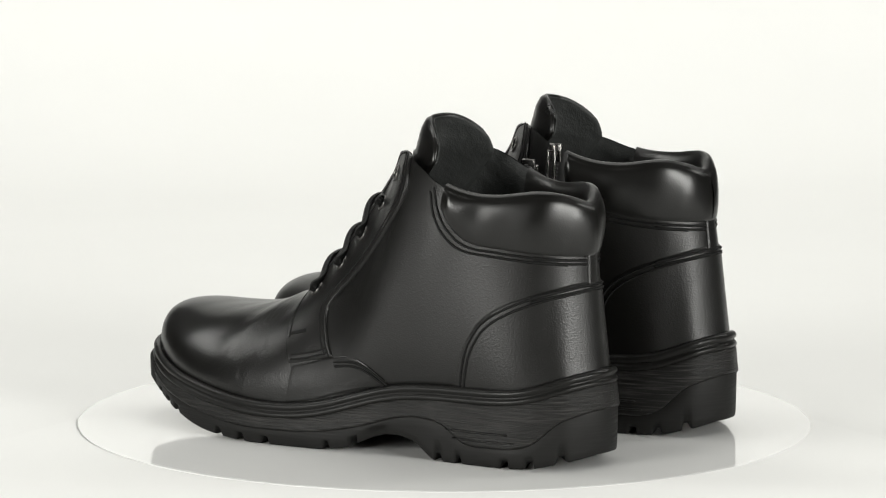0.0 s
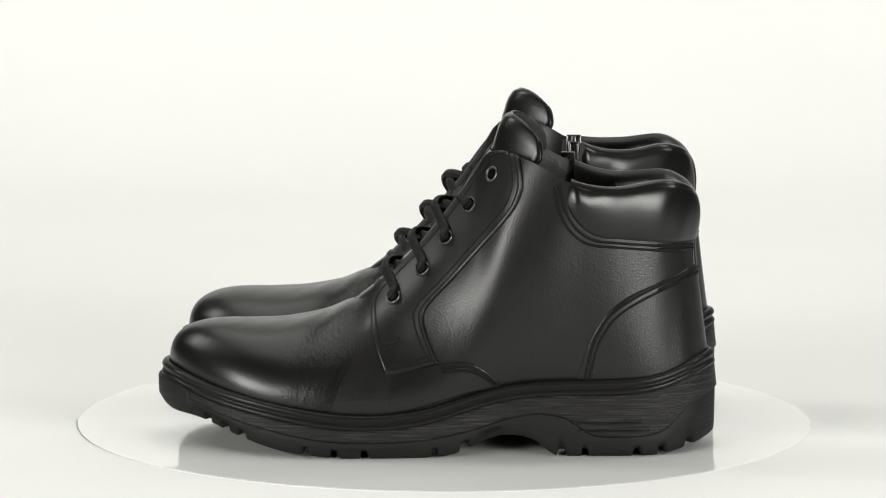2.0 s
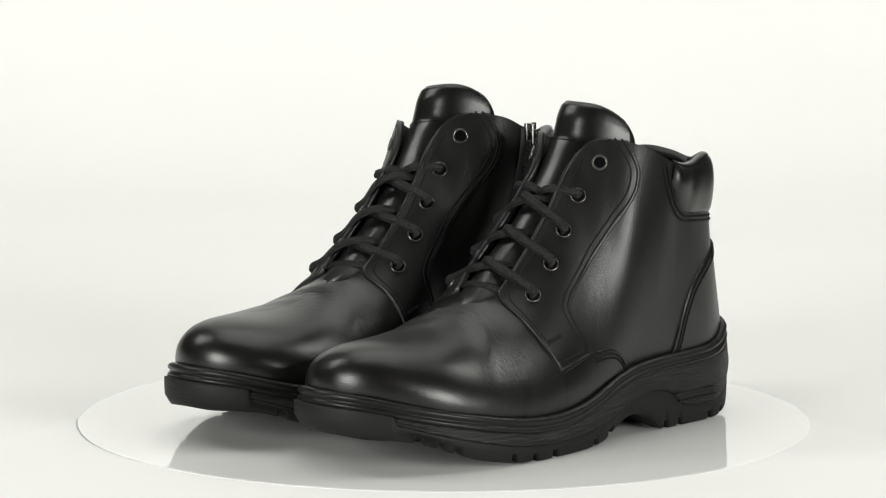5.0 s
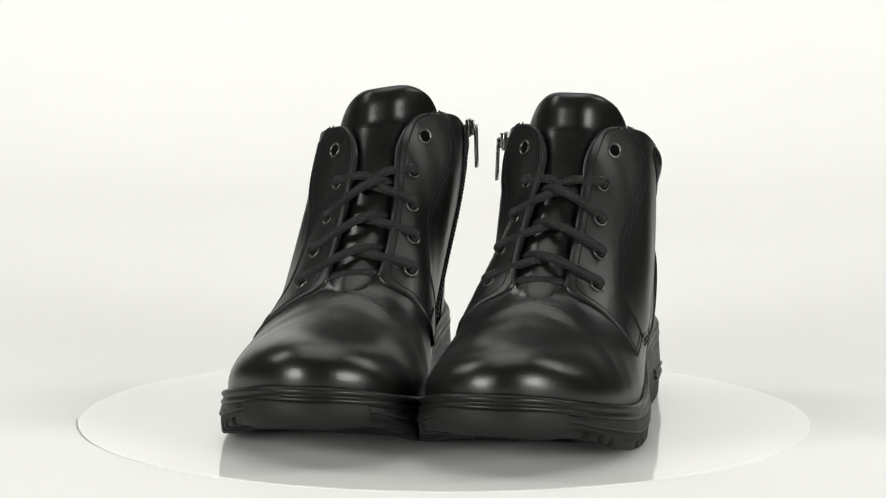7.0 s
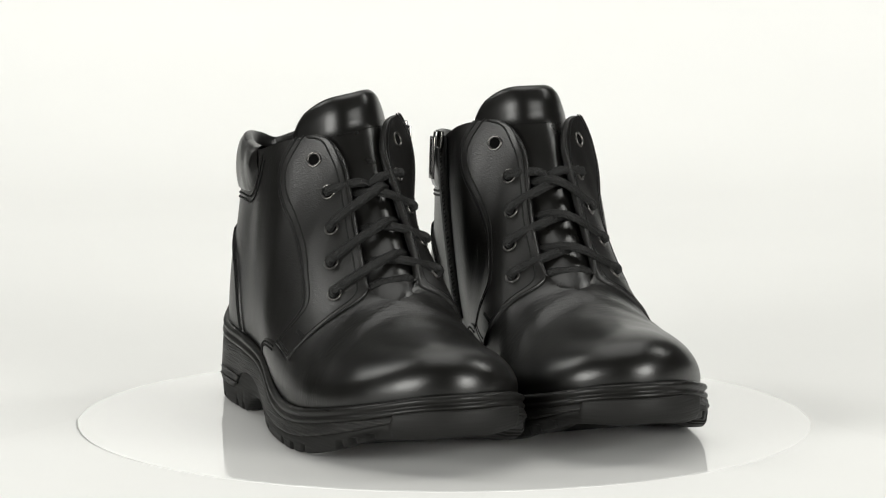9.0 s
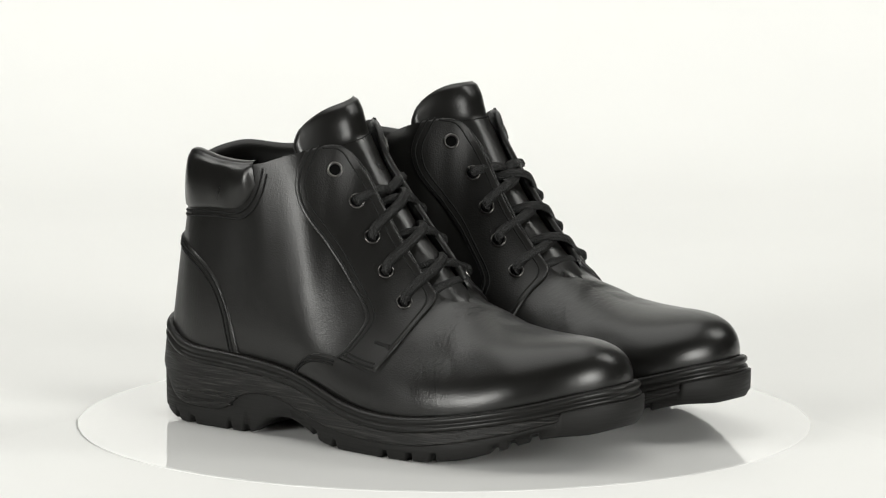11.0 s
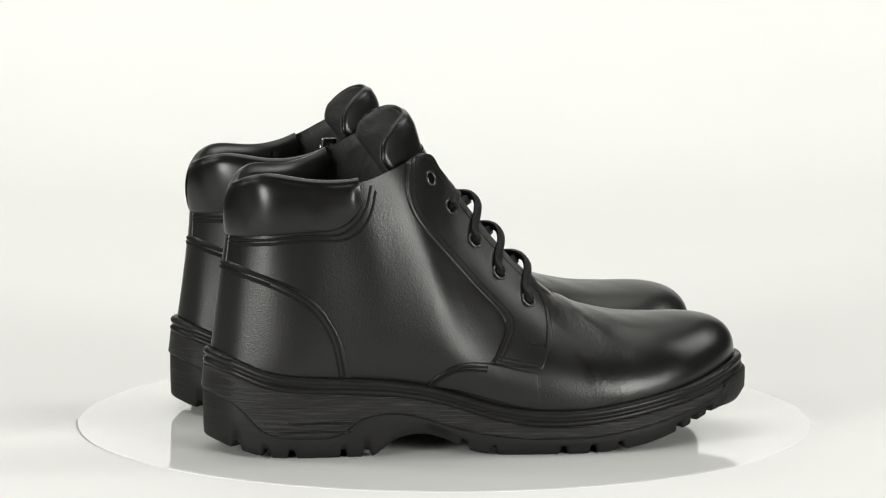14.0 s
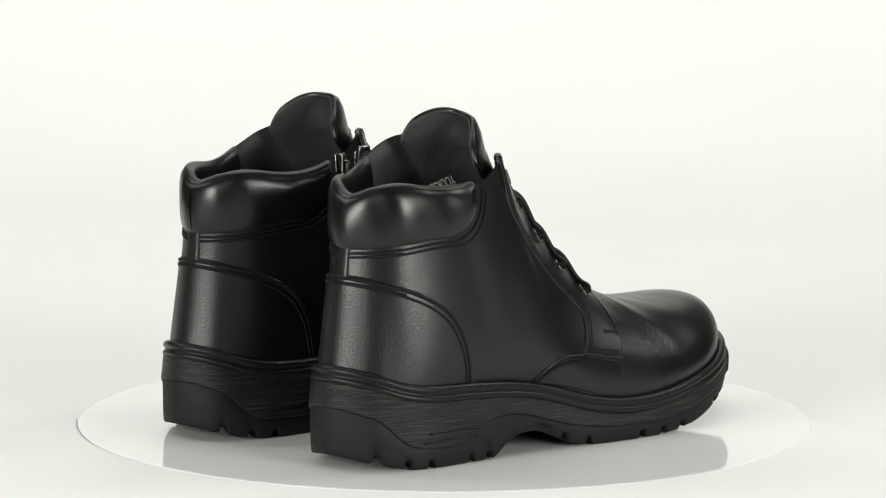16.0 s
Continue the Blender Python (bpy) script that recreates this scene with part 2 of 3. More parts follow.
class Shape:
    """The surface of one boot's upper; side +1 is the outer half, -1 the inner one."""

    def __init__(self, sg, skew):
        self.sg, self.skew, self.made = sg, skew, {}

    def outline(self, side, q):
        table = RING_LAT if side > 0 else RING_MED
        u, v = catmull(table, q + 1)
        a, b = catmull(table, q + 0.98), catmull(table, q + 1.02)
        du, dv = b[0] - a[0], b[1] - a[1]
        n = math.hypot(du, dv) or 1
        nu, nv = -dv / n * side, du / n * side
        return u, v, nu, nv

    def station(self, side, k):
        key = (side, round(k, 5))
        if key in self.made:
            return self.made[key]
        q = catmull(ST_BASE, k + 1)[0]
        tu, tv, tz = catmull(ST_TOP, k + 1)
        up, out = catmull(ST_PULL, k + 1)
        eu, ev, ez = catmull(ST_END, k + 1)
        if k > K_THROAT:
            tv = 0.0
        u, v, nu, nv = self.outline(side, q)
        base = Vector((u - nu * INSET, v - nv * INSET, smooth_table(Z_RIM, u, 14) - 3))
        back = 1 - ease(0, 3, k)
        if side < 0:
            out = out + 17 * ease(3, 7, k) * ease(18.5, 11.5, k)
        else:
            out = out + 9 * ease(4, 7, k) * ease(18.5, 11.5, k) + 12 * ease(1.5, 4.0, k) * ease(7.5, 5.5, k)
        t0 = Vector((nu * out + 6 * back, nv * out, up)) * 1.6
        t1 = Vector((eu, ev * side, ez)) * 1.6
        self.made[key] = base, t0, Vector((tu, tv * side, tz)), t1
        return self.made[key]

    def raw(self, side, k, s):
        base, t0, top, t1 = self.station(side, min(max(k, 0), K_END))
        h1, h2, h3, h4 = 2 * s ** 3 - 3 * s * s + 1, s ** 3 - 2 * s * s + s, -2 * s ** 3 + 3 * s * s, s ** 3 - s * s
        return base * h1 + t0 * h2 + top * h3 + t1 * h4

    def place(self, p):
        """Millimetres in the boot to metres under its root."""
        u, v, z = p
        w = ease(40, 90, z) * ease(250, 150, u) * ease(40, 120, u)
        shift = (self.skew[2] * ease(10, 100, u) + self.skew[3] * ease(60, 10, u)) * ease(40, 150, z)
        shift += self.skew[5] * ease(130, 180, u) * ease(30, 75, z) * ease(255, 205, u)
        rise = self.skew[6] * ease(115, 55, u) * ease(0, 90, z)
        lean = self.skew[4] * ease(90, 150, z) * ease(60, 10, u)
        return Vector((self.sg * (v + shift), -(u + lean + self.skew[0] * v * w), z + self.skew[1] * v * w + rise)) * 0.001

    def normal(self, side, k, s):
        d = 0.02
        a, b = self.raw(side, k - d, s), self.raw(side, k + d, s)
        c, e = self.raw(side, k, max(s - d, 0)), self.raw(side, k, min(s + d, 1))
        n = (b - a).cross(e - c) * -side
        if n.length < 1e-9:
            n = Vector((0, 0, 1))
        if k < 0.001 or k > K_END - 0.001:
            n.y = 0
        return n.normalized()

    def at(self, side, k, s, off=0.0):
        p = self.raw(side, k, s)
        if off:
            p = p + self.normal(side, k, s) * off
        return p

    def find(self, side, u, z):
        """k and s of the surface point that shows at u, z from the side."""
        if (side,) not in CACHE:
            ks, ss = np.linspace(0, K_END, 200), np.linspace(0, 1, 61)
            CACHE[(side,)] = (ks, ss, np.array([[self.raw(side, k, s)[:] for s in ss] for k in ks]))
        ks, ss, pts = CACHE[(side,)]
        d = (pts[:, :, 0] - u) ** 2 + (pts[:, :, 2] - z) ** 2
        i, j = np.unravel_index(np.argmin(d), d.shape)
        k, s = float(ks[i]), float(ss[j])
        for _ in range(6):
            p = self.raw(side, k, s)
            pk, ps = self.raw(side, k + 0.01, s), self.raw(side, k, s - 0.01 if s > 0.5 else s + 0.01)
            e = -0.01 if s > 0.5 else 0.01
            a, b, c, f = (pk.x - p.x) / 0.01, (ps.x - p.x) / e, (pk.z - p.z) / 0.01, (ps.z - p.z) / e
            det = a * f - b * c
            if abs(det) < 1e-6:
                break
            ru, rz = u - p.x, z - p.z
            k += max(-0.3, min(0.3, (f * ru - b * rz) / det))
            s += max(-0.1, min(0.1, (a * rz - c * ru) / det))
            k, s = min(max(k, 0), K_END), min(max(s, 0), 1)
        return k, s


CACHE = {}


def surface(shape, side, ks, s_of, off_of=None, n=40):
    """Rows of points over the upper: k along, s from s_of(k) = (low, high) up."""
    rows = []
    for k in ks:
        lo, hi = s_of(k)
        row = []
        for j in range(n + 1):
            s = lo + (hi - lo) * j / n
            row.append(shape.place(shape.at(side, k, s, off_of(k, s, j / n) if off_of else 0.0)))
        rows.append(row)
    return rows


def add_rows(bm, shape, side, rows):
    grid(bm, rows, flip=(side * shape.sg < 0))


def curve_on(shape, side, uz, step=1.6, off=1.0):
    """Evenly spaced points, with normals, along a line given by u, z from the side, laid on the upper."""
    dense = [catmull(uz, t) for t in np.linspace(0, len(uz) - 1, 40 * (len(uz) - 1))]
    out, last = [], None
    for u, z in dense:
        if last is None or math.hypot(u - last[0], z - last[1]) >= step:
            k, s = shape.find(side, u, z)
            out.append((shape.at(side, k, s, off), shape.normal(side, k, s)))
            last = (u, z)
    return out


def stitches(bm, shape, pts, wide=1.25, every=3):
    """Small raised thread beads along a laid line."""
    tube(bm, [shape.place(p) for p, _ in pts], 0.0014, 0.0009, [Vector((shape.sg * n.y, -n.x, n.z)) for _, n in pts], 4)
    for i in range(0, len(pts) - 1):
        if i % every:
            continue
        a, n = pts[i]
        b = pts[min(i + every - 1, len(pts) - 1)][0]
        d = (b - a)
        if d.length < 0.5 or d.length > 8:
            continue
        s = d.normalized().cross(n) * wide * 0.5
        h = n * wide * 0.5
        mid = (a + b) / 2
        ring = [mid + s, mid + h, mid - s, mid - h]
        va, vb = bm.verts.new(shape.place(a)), bm.verts.new(shape.place(b))
        vr = [bm.verts.new(shape.place(p)) for p in ring]
        for j in range(4):
            bm.faces.new((va, vr[j], vr[(j + 1) % 4]))
            bm.faces.new((vb, vr[(j + 1) % 4], vr[j]))


def solid_panel(shape, side, inner, outer, across, off=1.0, sink=0.6, fade=False):
    """A leather piece between two lines (u, z), laid on the upper, with its edges turned down."""
    bm = bmesh.new()
    n = 70
    rows = []
    for i in range(n + 1):
        a = catmull(inner, (len(inner) - 1) * i / n)
        b = catmull(outer, (len(outer) - 1) * i / n)
        row = []
        steps = [0.0, 0.006, 0.02] + [j / across for j in range(1, across)] + [0.98, 0.994, 1.0]
        for j, f in enumerate(steps):
            u, z = a[0] + (b[0] - a[0]) * f, a[1] + (b[1] - a[1]) * f
            k, s = shape.find(side, u, z)
            edge = min(j, len(steps) - 1 - j, 2 if 0 < i < n else 0)
            o = off if edge > 1 else (off * 0.75 if edge == 1 else -sink)
            if fade:
                o = o * ease(0.0, 0.45, i / n) - 0.25 * ease(0.1, 0.0, i / n)
            row.append(shape.place(shape.at(side, k, s, o)))
        rows.append(row)
    return bm, rows


def sole_rows(shape, profile, count=640):
    """Rings round the whole sole; profile gives (offset, z) for u."""
    pts = []
    half = count // 2
    for side in (1, -1):
        qs = np.linspace(0, 12, 600)
        xy = [shape.outline(side, q) for q in qs]
        acc = np.concatenate([[0], np.cumsum([math.hypot(b[0] - a[0], b[1] - a[1]) for a, b in zip(xy, xy[1:])])])
        want = np.interp(np.linspace(0, acc[-1], half + 1), acc, qs)
        line = [shape.outline(side, q) for q in want]
        pts += line[:-1] if side > 0 else line[::-1][:-1]
    n = len(profile(pts[0]))
    rows = [[] for _ in range(n)]
    for p in pts:
        for r, (o, z) in zip(rows, profile(p)):
            r.append(shape.place(Vector((p[0] + p[2] * o, p[1] + p[3] * o, z))))
    return rows


def build_boot(sg, skew, label, zip_word):
    shape = Shape(sg, skew)
    CACHE.clear()
    root = new("ankle_boot")
    tagged(root, label, "boot", group="pair of boots")

    # sole
    def rim(p):
        z = smooth_table(Z_RIM, p[0], 14)
        return [(-9, z - 6), (-5.5, z - 1.5), (-3.6, z - 0.2), (-2.2, z), (-0.6, z - 0.7), (0.2, z - 2.0), (0.1, z - 3.2), (-0.9, z - 4.2), (-1.0, z - 4.9), (0.1, z - 5.8), (0.6, z - 6.8), (0.3, z - 8), (-0.6, z - 8.8), (-3, z - 9)]

    bm = bmesh.new()
    grid(bm, sole_rows(shape, rim), closed=True, flip=sg > 0)
    part("welt", bm, M_RIM, root, "ridged black rubber welt round the upper")

    def wall(p):
        z, m = smooth_table(Z_RIM, p[0], 14) - 8.2, smooth_table(Z_MID, p[0], 5)
        m = min(m, z - 1.5)
        return [(-3, z + 0.6), (-0.6, z), (0.2, z - 0.8), (0.6, z + (m - z) * 0.3), (1.0, z + (m - z) * 0.6), (1.5, m + 1.8), (1.5, m + 0.9), (0.9, m + 0.1), (-0.6, m - 0.3), (-4, m - 0.6)]

    bm = bmesh.new()
    grid(bm, sole_rows(shape, wall), closed=True, flip=sg > 0)
    part("midsole", bm, M_WALL, root, "black rubber sidewall with fine brushed streaks")

    def tread(p):
        u = p[0]
        m, b = min(smooth_table(Z_MID, u, 5), smooth_table(Z_RIM, u, 14) - 9.7), smooth_table(Z_BOT, u, 2) + 4.5 * ease(15, 45, abs(p[1])) * ease(235, 290, u)
        cut = max(0.0, 1.0 - max(0.0, abs(min((u - n for n in NOTCHES), key=abs)) - 1.7) / 0.5) if abs(p[1]) > 12 else 0.0
        lift = (3.8 if u < 245 else 2.2) * cut
        inn = 2.6 * cut
        # raised toe bumper of the outsole
        cap = ease(36.5, 35, abs(p[1] + 3)) * ease(283, 287, u)
        m += 4.5 * cap
        o = 1.7 * cap
        return [(-3, m + 0.5), (0.3 + o, m + 0.1), (0.6 + o, m - 0.6), (0.5 + o, b + 0.6 * (m - b)), (0.3 + o, max(b + 4.8, b + 0.2 * (m - b))), (0.0 - inn, b + 1.2 + lift), (-0.9 - inn, b + lift * 0.9), (-8, b + 0.1 + lift * 0.9), (-16, b + 2), (-30, b + 2.5)]

    bm = bmesh.new()
    rows = sole_rows(shape, tread)
    vs = grid(bm, rows, closed=True, flip=sg > 0)
    half = len(rows[0])
    for i in range(1, half // 2 - 1):
        a, b, c, d = vs[-1][i], vs[-1][i + 1], vs[-1][-i - 1], vs[-1][-i]
        if len({a, b, c, d}) == 4:
            bm.faces.new((a, b, c, d))
    part("outsole", bm, M_TREAD, root, "matt black rubber outsole with cut tread notches")

    for side in (1, -1):
        # two raised ribs on the heel's sidewall
        for z, u0, u1 in ((19.0, 40, 78), (14.5, 36, 74)):
            bm = bmesh.new()
            path, ups = [], []
            for u in np.linspace(u0, u1, 14):
                q = smooth_q(shape, side, u)
                a, b, nu, nv = shape.outline(side, q)
                path.append(shape.place(Vector((a + nu * 1.5, b + nv * 1.5, z))))
                ups.append(Vector((0, 0, 1)))
            tube(bm, path, 0.0018, 0.0011, ups, 6)
            part("sole_rib", bm, M_RIM, root)

    # upper
    bm = bmesh.new()
    for side in (1, -1):
        add_rows(bm, shape, side, surface(shape, side, np.linspace(11.2, K_END, 90), lambda k: (0, 1), wrinkle(side), n=46))
    bmesh.ops.remove_doubles(bm, verts=bm.verts[:], dist=0.00008)
    part("vamp", bm, M_VAMP, root, "smooth black leather vamp with a rounded toe and flex creases")

    for side in (1, -1):
        bm = bmesh.new()
        add_rows(bm, shape, side, surface(shape, side, np.linspace(0, 12.6, 120), lambda k: (0, 1), None, n=46))
        part("quarter", bm, M_QUARTER, root, "black leather quarter")
        # lining inside the shaft
        bm = bmesh.new()
        rows = surface(shape, side, np.linspace(0, 11.0, 80), lambda k: (0.1, 1.0), lambda k, s, f: -3.2 + (2.2 * ease(0.93, 1, s)), n=30)
        grid(bm, rows, flip=(side * sg > 0))
        part("lining", bm, M_LINING, root, "dark grey padded lining")

    # padded collar
    bm = bmesh.new()
    for side in (1, -1):
        rows = []
        for k in np.linspace(0, 4.75, 64):
            lo = collar_low(shape, side, k)
            end = ease(4.75, 4.45, k)
            row = []
            for j in range(27):
                f = j / 26
                s = lo + (1 - lo) * f
                puff = (math.sin(math.pi * min(f * 1.02, 1)) ** 0.55) * 3.4 * (0.25 + 0.75 * end) if 0 < f < 1 else 0.0
                ripple = 0.45 * math.sin(k * 3.1 + side) * math.sin(math.pi * f) + 0.15 * math.sin(k * 6 + 4 * f)
                row.append(shape.place(shape.at(side, k, s, puff + ripple * min(puff, 1) - (0.4 if f == 0 else 0))))
            lift = shape.at(side, k, 1.0)
            n = shape.normal(side, k, 1.0)
            for j in range(1, 9):
                a = math.pi * j / 8
                r = 3.4
                if j < 6:
                    row.append(shape.place(lift + n * (-r + r * math.cos(a)) + Vector((0, 0, 2.2 * math.sin(a)))))
                else:
                    row.append(shape.place(lift - n * (2 * r + 0.6 * (j - 5)) - Vector((0, 0, (j - 5) * 5.0))))
            rows.append(row)
        add_rows(bm, shape, side, rows)
    bmesh.ops.remove_doubles(bm, verts=bm.verts[:], dist=0.00008)
    part("collar", bm, M_COLLAR, root, "padded black leather ankle collar")

    # heel counter
    bm = bmesh.new()
    for side in (1, -1):
        rows = []
        for k in np.linspace(0, 4.05, 70):
            top_z = smooth_table(COUNTER, shape.raw(side, k, 0.3).x)
            hi = s_at_height(shape, side, k, top_z)
            row = []
            for j in range(31):
                f = j / 30
                o = 1.1 if f < 0.965 else (1.0 if f < 0.99 else -0.5)
                if k > 4.0:
                    o = -0.5
                row.append(shape.place(shape.at(side, k, hi * f, o)))
            rows.append(row)
        add_rows(bm, shape, side, rows)
    bmesh.ops.remove_doubles(bm, verts=bm.verts[:], dist=0.00008)
    part("heel_counter", bm, M_PANEL, root, "curved black leather heel counter")

    # back stay
    bm = bmesh.new()
    rows = []
    for z in np.linspace(99, 118, 12):
        row = []
        for w in (-5, -4.6, -2.5, 0, 2.5, 4.6, 5):
            side = 1 if w >= 0 else -1
            k = abs(w) / 17 * 1.0
            s = s_at_height(shape, side, k, z)
            row.append(shape.place(shape.at(side, k, s, 0.75 if abs(w) < 4.9 else -0.3)))
        rows.append(row)
    grid(bm, rows, flip=sg < 0)
    part("back_stay", bm, M_PANEL, root)

    for side in (1, -1):
        # eyestay with turned edges
        bm, rows = solid_panel(shape, side, EYE_FRONT, EYE_REAR, 22, 1.6)
        add_rows(bm, shape, side, rows)
        part("eyestay", bm, M_PANEL, root, "black leather eyelet facing with double stitching")
        # rolled edge of the facing, which gives it its thickness
        bm = bmesh.new()
        path, ups = [], []
        for k in np.linspace(6.6, 11.7, 60):
            path.append(shape.place(shape.at(side, k, 0.985, -0.6)))
            n = shape.normal(side, k, 0.985)
            ups.append(Vector((sg * n.y, -n.x, n.z)))
        tube(bm, path, 0.0020, 0.0036, ups, 8)
        part("facing_edge", bm, M_PANEL, root)
        # vamp wing
        bm, rows = solid_panel(shape, side, WING_TOP, WING_LOW, 14, 0.9, 0.5, True)
        add_rows(bm, shape, side, rows)
        part("vamp_wing", bm, M_VAMP_BACK, root)
        # stitched bar tack at the foot of the facing
        bm = bmesh.new()
        pts = curve_on(shape, side, BAR, 1.2, 1.5)
        path = [shape.place(p) for p, _ in pts]
        tube(bm, path, 0.0026, 0.0014, [Vector((sg * n.y, -n.x, n.z)) for _, n in pts], 6)
        part("bar_tack", bm, M_THREAD, root)
        # stitching
        bm = bmesh.new()
        for line, offs in SEAMS:
            stitches(bm, shape, curve_on(shape, side, line, 1.05, offs))
        for table, drops, offs in ((COUNTER, (2.2, 4.6), 1.3), (COLLAR_SEAM, (1.6, 3.8), 0.3)):
            for drop in drops:
                pts = []
                for k in np.linspace(0, 2.1, 60):
                    z = smooth_table(table, shape.raw(side, k, 0.6).x) - drop
                    s = s_at_height(shape, side, k, z)
                    p = shape.at(side, k, s, offs)
                    if not pts or (p - pts[-1][0]).length > 1.0:
                        pts.append((p, shape.normal(side, k, s)))
                stitches(bm, shape, pts)
        ob = part("stitching", bm, M_THREAD, root, "rows of black thread stitches")
        tagged(ob, kind="stuff")

    # tongue
    bm = bmesh.new()
    outer, inner = [], []
    for i in range(49):
        along = i / 48
        ro, ri = [], []
        for j in range(41):
            c = (-1 + 2 * j / 40) * (1 - 0.14 * max(0.0, (along - 0.88) / 0.12) ** 2)
            f = along * (1 - 0.11 * abs(c) ** 5)
            cu, cz = catmull(TONGUE, (len(TONGUE) - 1) * f)
            wide = 18 + 10.8 * ease(0.15, 0.7, f)
            back = 8 + 17 * ease(0.15, 0.55, f)
            drop = 2 + 15 * ease(0.6, 1, f)
            puff = 1.2 * math.cos(c * math.pi / 2) * (1 - 0.85 * math.exp(-((f - 0.74) / 0.018) ** 2))
            puff += 1.8 * ease(0.76, 0.86, f) * ease(1.0, 0.93, f)
            fold = 0.35 * math.sin(f * 30 + 2.5 * c) * (1 - abs(c)) * ease(0.9, 0.5, f)
            x, y, z = cu - back * abs(c) ** 2.8 + (puff + fold) * 0.8, wide * (c * 0.8 + 0.2 * c ** 3), cz - drop * abs(c) ** 4.5 + (puff + fold) * 0.5
            th = 4.5 * math.sqrt(max(1 - along ** 24, 0.02)) * (1 - 0.7 * abs(c) ** 8)
            ro.append(shape.place(Vector((x, y, z))))
            ri.append(shape.place(Vector((x - th * 0.85, y * (1 - th * 0.03), z - th * 0.3))))
        outer.append(ro)
        inner.append(ri)
    ring = [o + i[::-1] for o, i in zip(outer, inner)]
    vs = grid(bm, ring, closed=True, flip=sg > 0)
    for j in range(40):
        n = len(ring[-1])
        bm.faces.new((vs[-1][j], vs[-1][j + 1], vs[-1][n - 2 - j], vs[-1][n - 1 - j])) if j + 1 != n - 2 - j else None
    bmesh.ops.recalc_face_normals(bm, faces=bm.faces[:])
    back_bm = bmesh.new()
    rows = [[p + Vector((0, 0.0004, -0.0002)) for p in row] for row in inner[10:48]]
    grid(back_bm, rows, flip=sg > 0)
    sol = part("tongue_lining", back_bm, M_LINING, root, "dark grey fabric lining on the back of the tongue").modifiers.new("thickness", "SOLIDIFY")
    sol.thickness, sol.offset = 0.0005, 0
    seam = bmesh.new()
    run = outer[35]
    for j in range(6, 34):
        a, b = run[j], run[j].lerp(run[j + 1], 0.65)
        d = (b - a).normalized()
        out = Vector((0, -0.9, 0.45))
        c = d.cross(out) * 0.0006
        va, vb = seam.verts.new(a + out * 0.0002), seam.verts.new(b + out * 0.0002)
        vr = [seam.verts.new((a + b) / 2 + w) for w in (c, out * 0.0008, -c, -out * 0.0004)]
        for q in range(4):
            seam.faces.new((va, vr[q], vr[(q + 1) % 4]))
            seam.faces.new((vb, vr[(q + 1) % 4], vr[q]))
    tagged(part("tongue_stitching", seam, M_THREAD, root, "row of black thread across the tongue"), kind="stuff")
    part("tongue", bm, M_COLLAR, root, "padded black leather tongue standing above the laces")

    # eyelets
    spots = {}
    for side in (1, -1):
        for i, (u, z) in enumerate(EYELETS):
            k, s = shape.find(side, u, z)
            p, n = shape.at(side, k, s, 1.75), shape.normal(side, k, s)
            c = shape.place(p)
            nn = Vector((sg * n.y, -n.x, n.z)).normalized()
            spots[(side, i)] = (p, n)
            turn = nn.to_track_quat("Z", "Y").to_matrix().to_4x4()
            bm = bmesh.new()
            rows = []
            for r, h in ((4.7, -0.4), (4.8, 0.2), (4.5, 0.7), (4.1, 0.8), (3.6, 0.5), (3.3, -0.3), (3.2, -1.2)):
                rows.append([(r * 0.00096 * math.cos(2 * math.pi * a / 20), r * 0.00096 * math.sin(2 * math.pi * a / 20), h * 0.001) for a in range(20)])
            grid(bm, rows, closed=True)
            ob = part("eyelet", bm, M_METAL, root, "small gunmetal eyelet ring")
            ob.matrix_basis = Matrix.Translation(c) @ turn
            # flat black disc closing the ring, painted as the shade of an open hole
            bm = bmesh.new()
            bmesh.ops.create_circle(bm, cap_ends=True, radius=0.0032, segments=16)
            hole = part("eyelet_shade_disc", bm, M_HOLE_SHADE, ob)
            hole.matrix_basis = pose(0, 0, 0.00005)

    # laces
    def lace(points, name="lace"):
        mids = [catmull([q[:] for q in points], t) for t in np.linspace(0, len(points) - 1, 10 * (len(points) - 1) + 1)]
        path = [shape.place(Vector(m)) for m in mids]
        ups = [Vector((0, -0.75, 0.66))] * len(path)
        bm = bmesh.new()
        tube(bm, path, 0.0056, 0.0038, ups, 30, True, 0.07)
        part(name, bm, M_LACE, root, "round black braided lace")

    def crossing(side, i, bump, reach=1.0):
        p, n = spots[(side, i)]
        q, m = spots[(-side, i - 1)]
        start = p - n * 2.0
        over = p + n * 4.6 + (q - p) * 0.13
        mid1 = p.lerp(q, 0.36) + Vector((9.5 + bump, 0, 6.0 + bump))
        mid2 = p.lerp(q, 0.58) + Vector((9.0 + bump, 0, 5.0 + bump))
        end = p.lerp(q, 0.82 * reach) + Vector((1.0, 0, -1.6))
        lace([start, p + n * 2.6, over, mid1, mid2, end])

    for i in (4, 3, 2):
        crossing(1, i, 2.2)
        crossing(-1, i, 0.0)
    a, b = spots[(1, 4)][0], spots[(-1, 4)][0]
    lace([a.lerp(b, 0.16) + Vector((3, 0, -3)), a.lerp(b, 0.36) + Vector((9.5, 0, 2.5)), a.lerp(b, 0.64) + Vector((9.5, 0, 2.5)), a.lerp(b, 0.84) + Vector((3, 0, -3))])
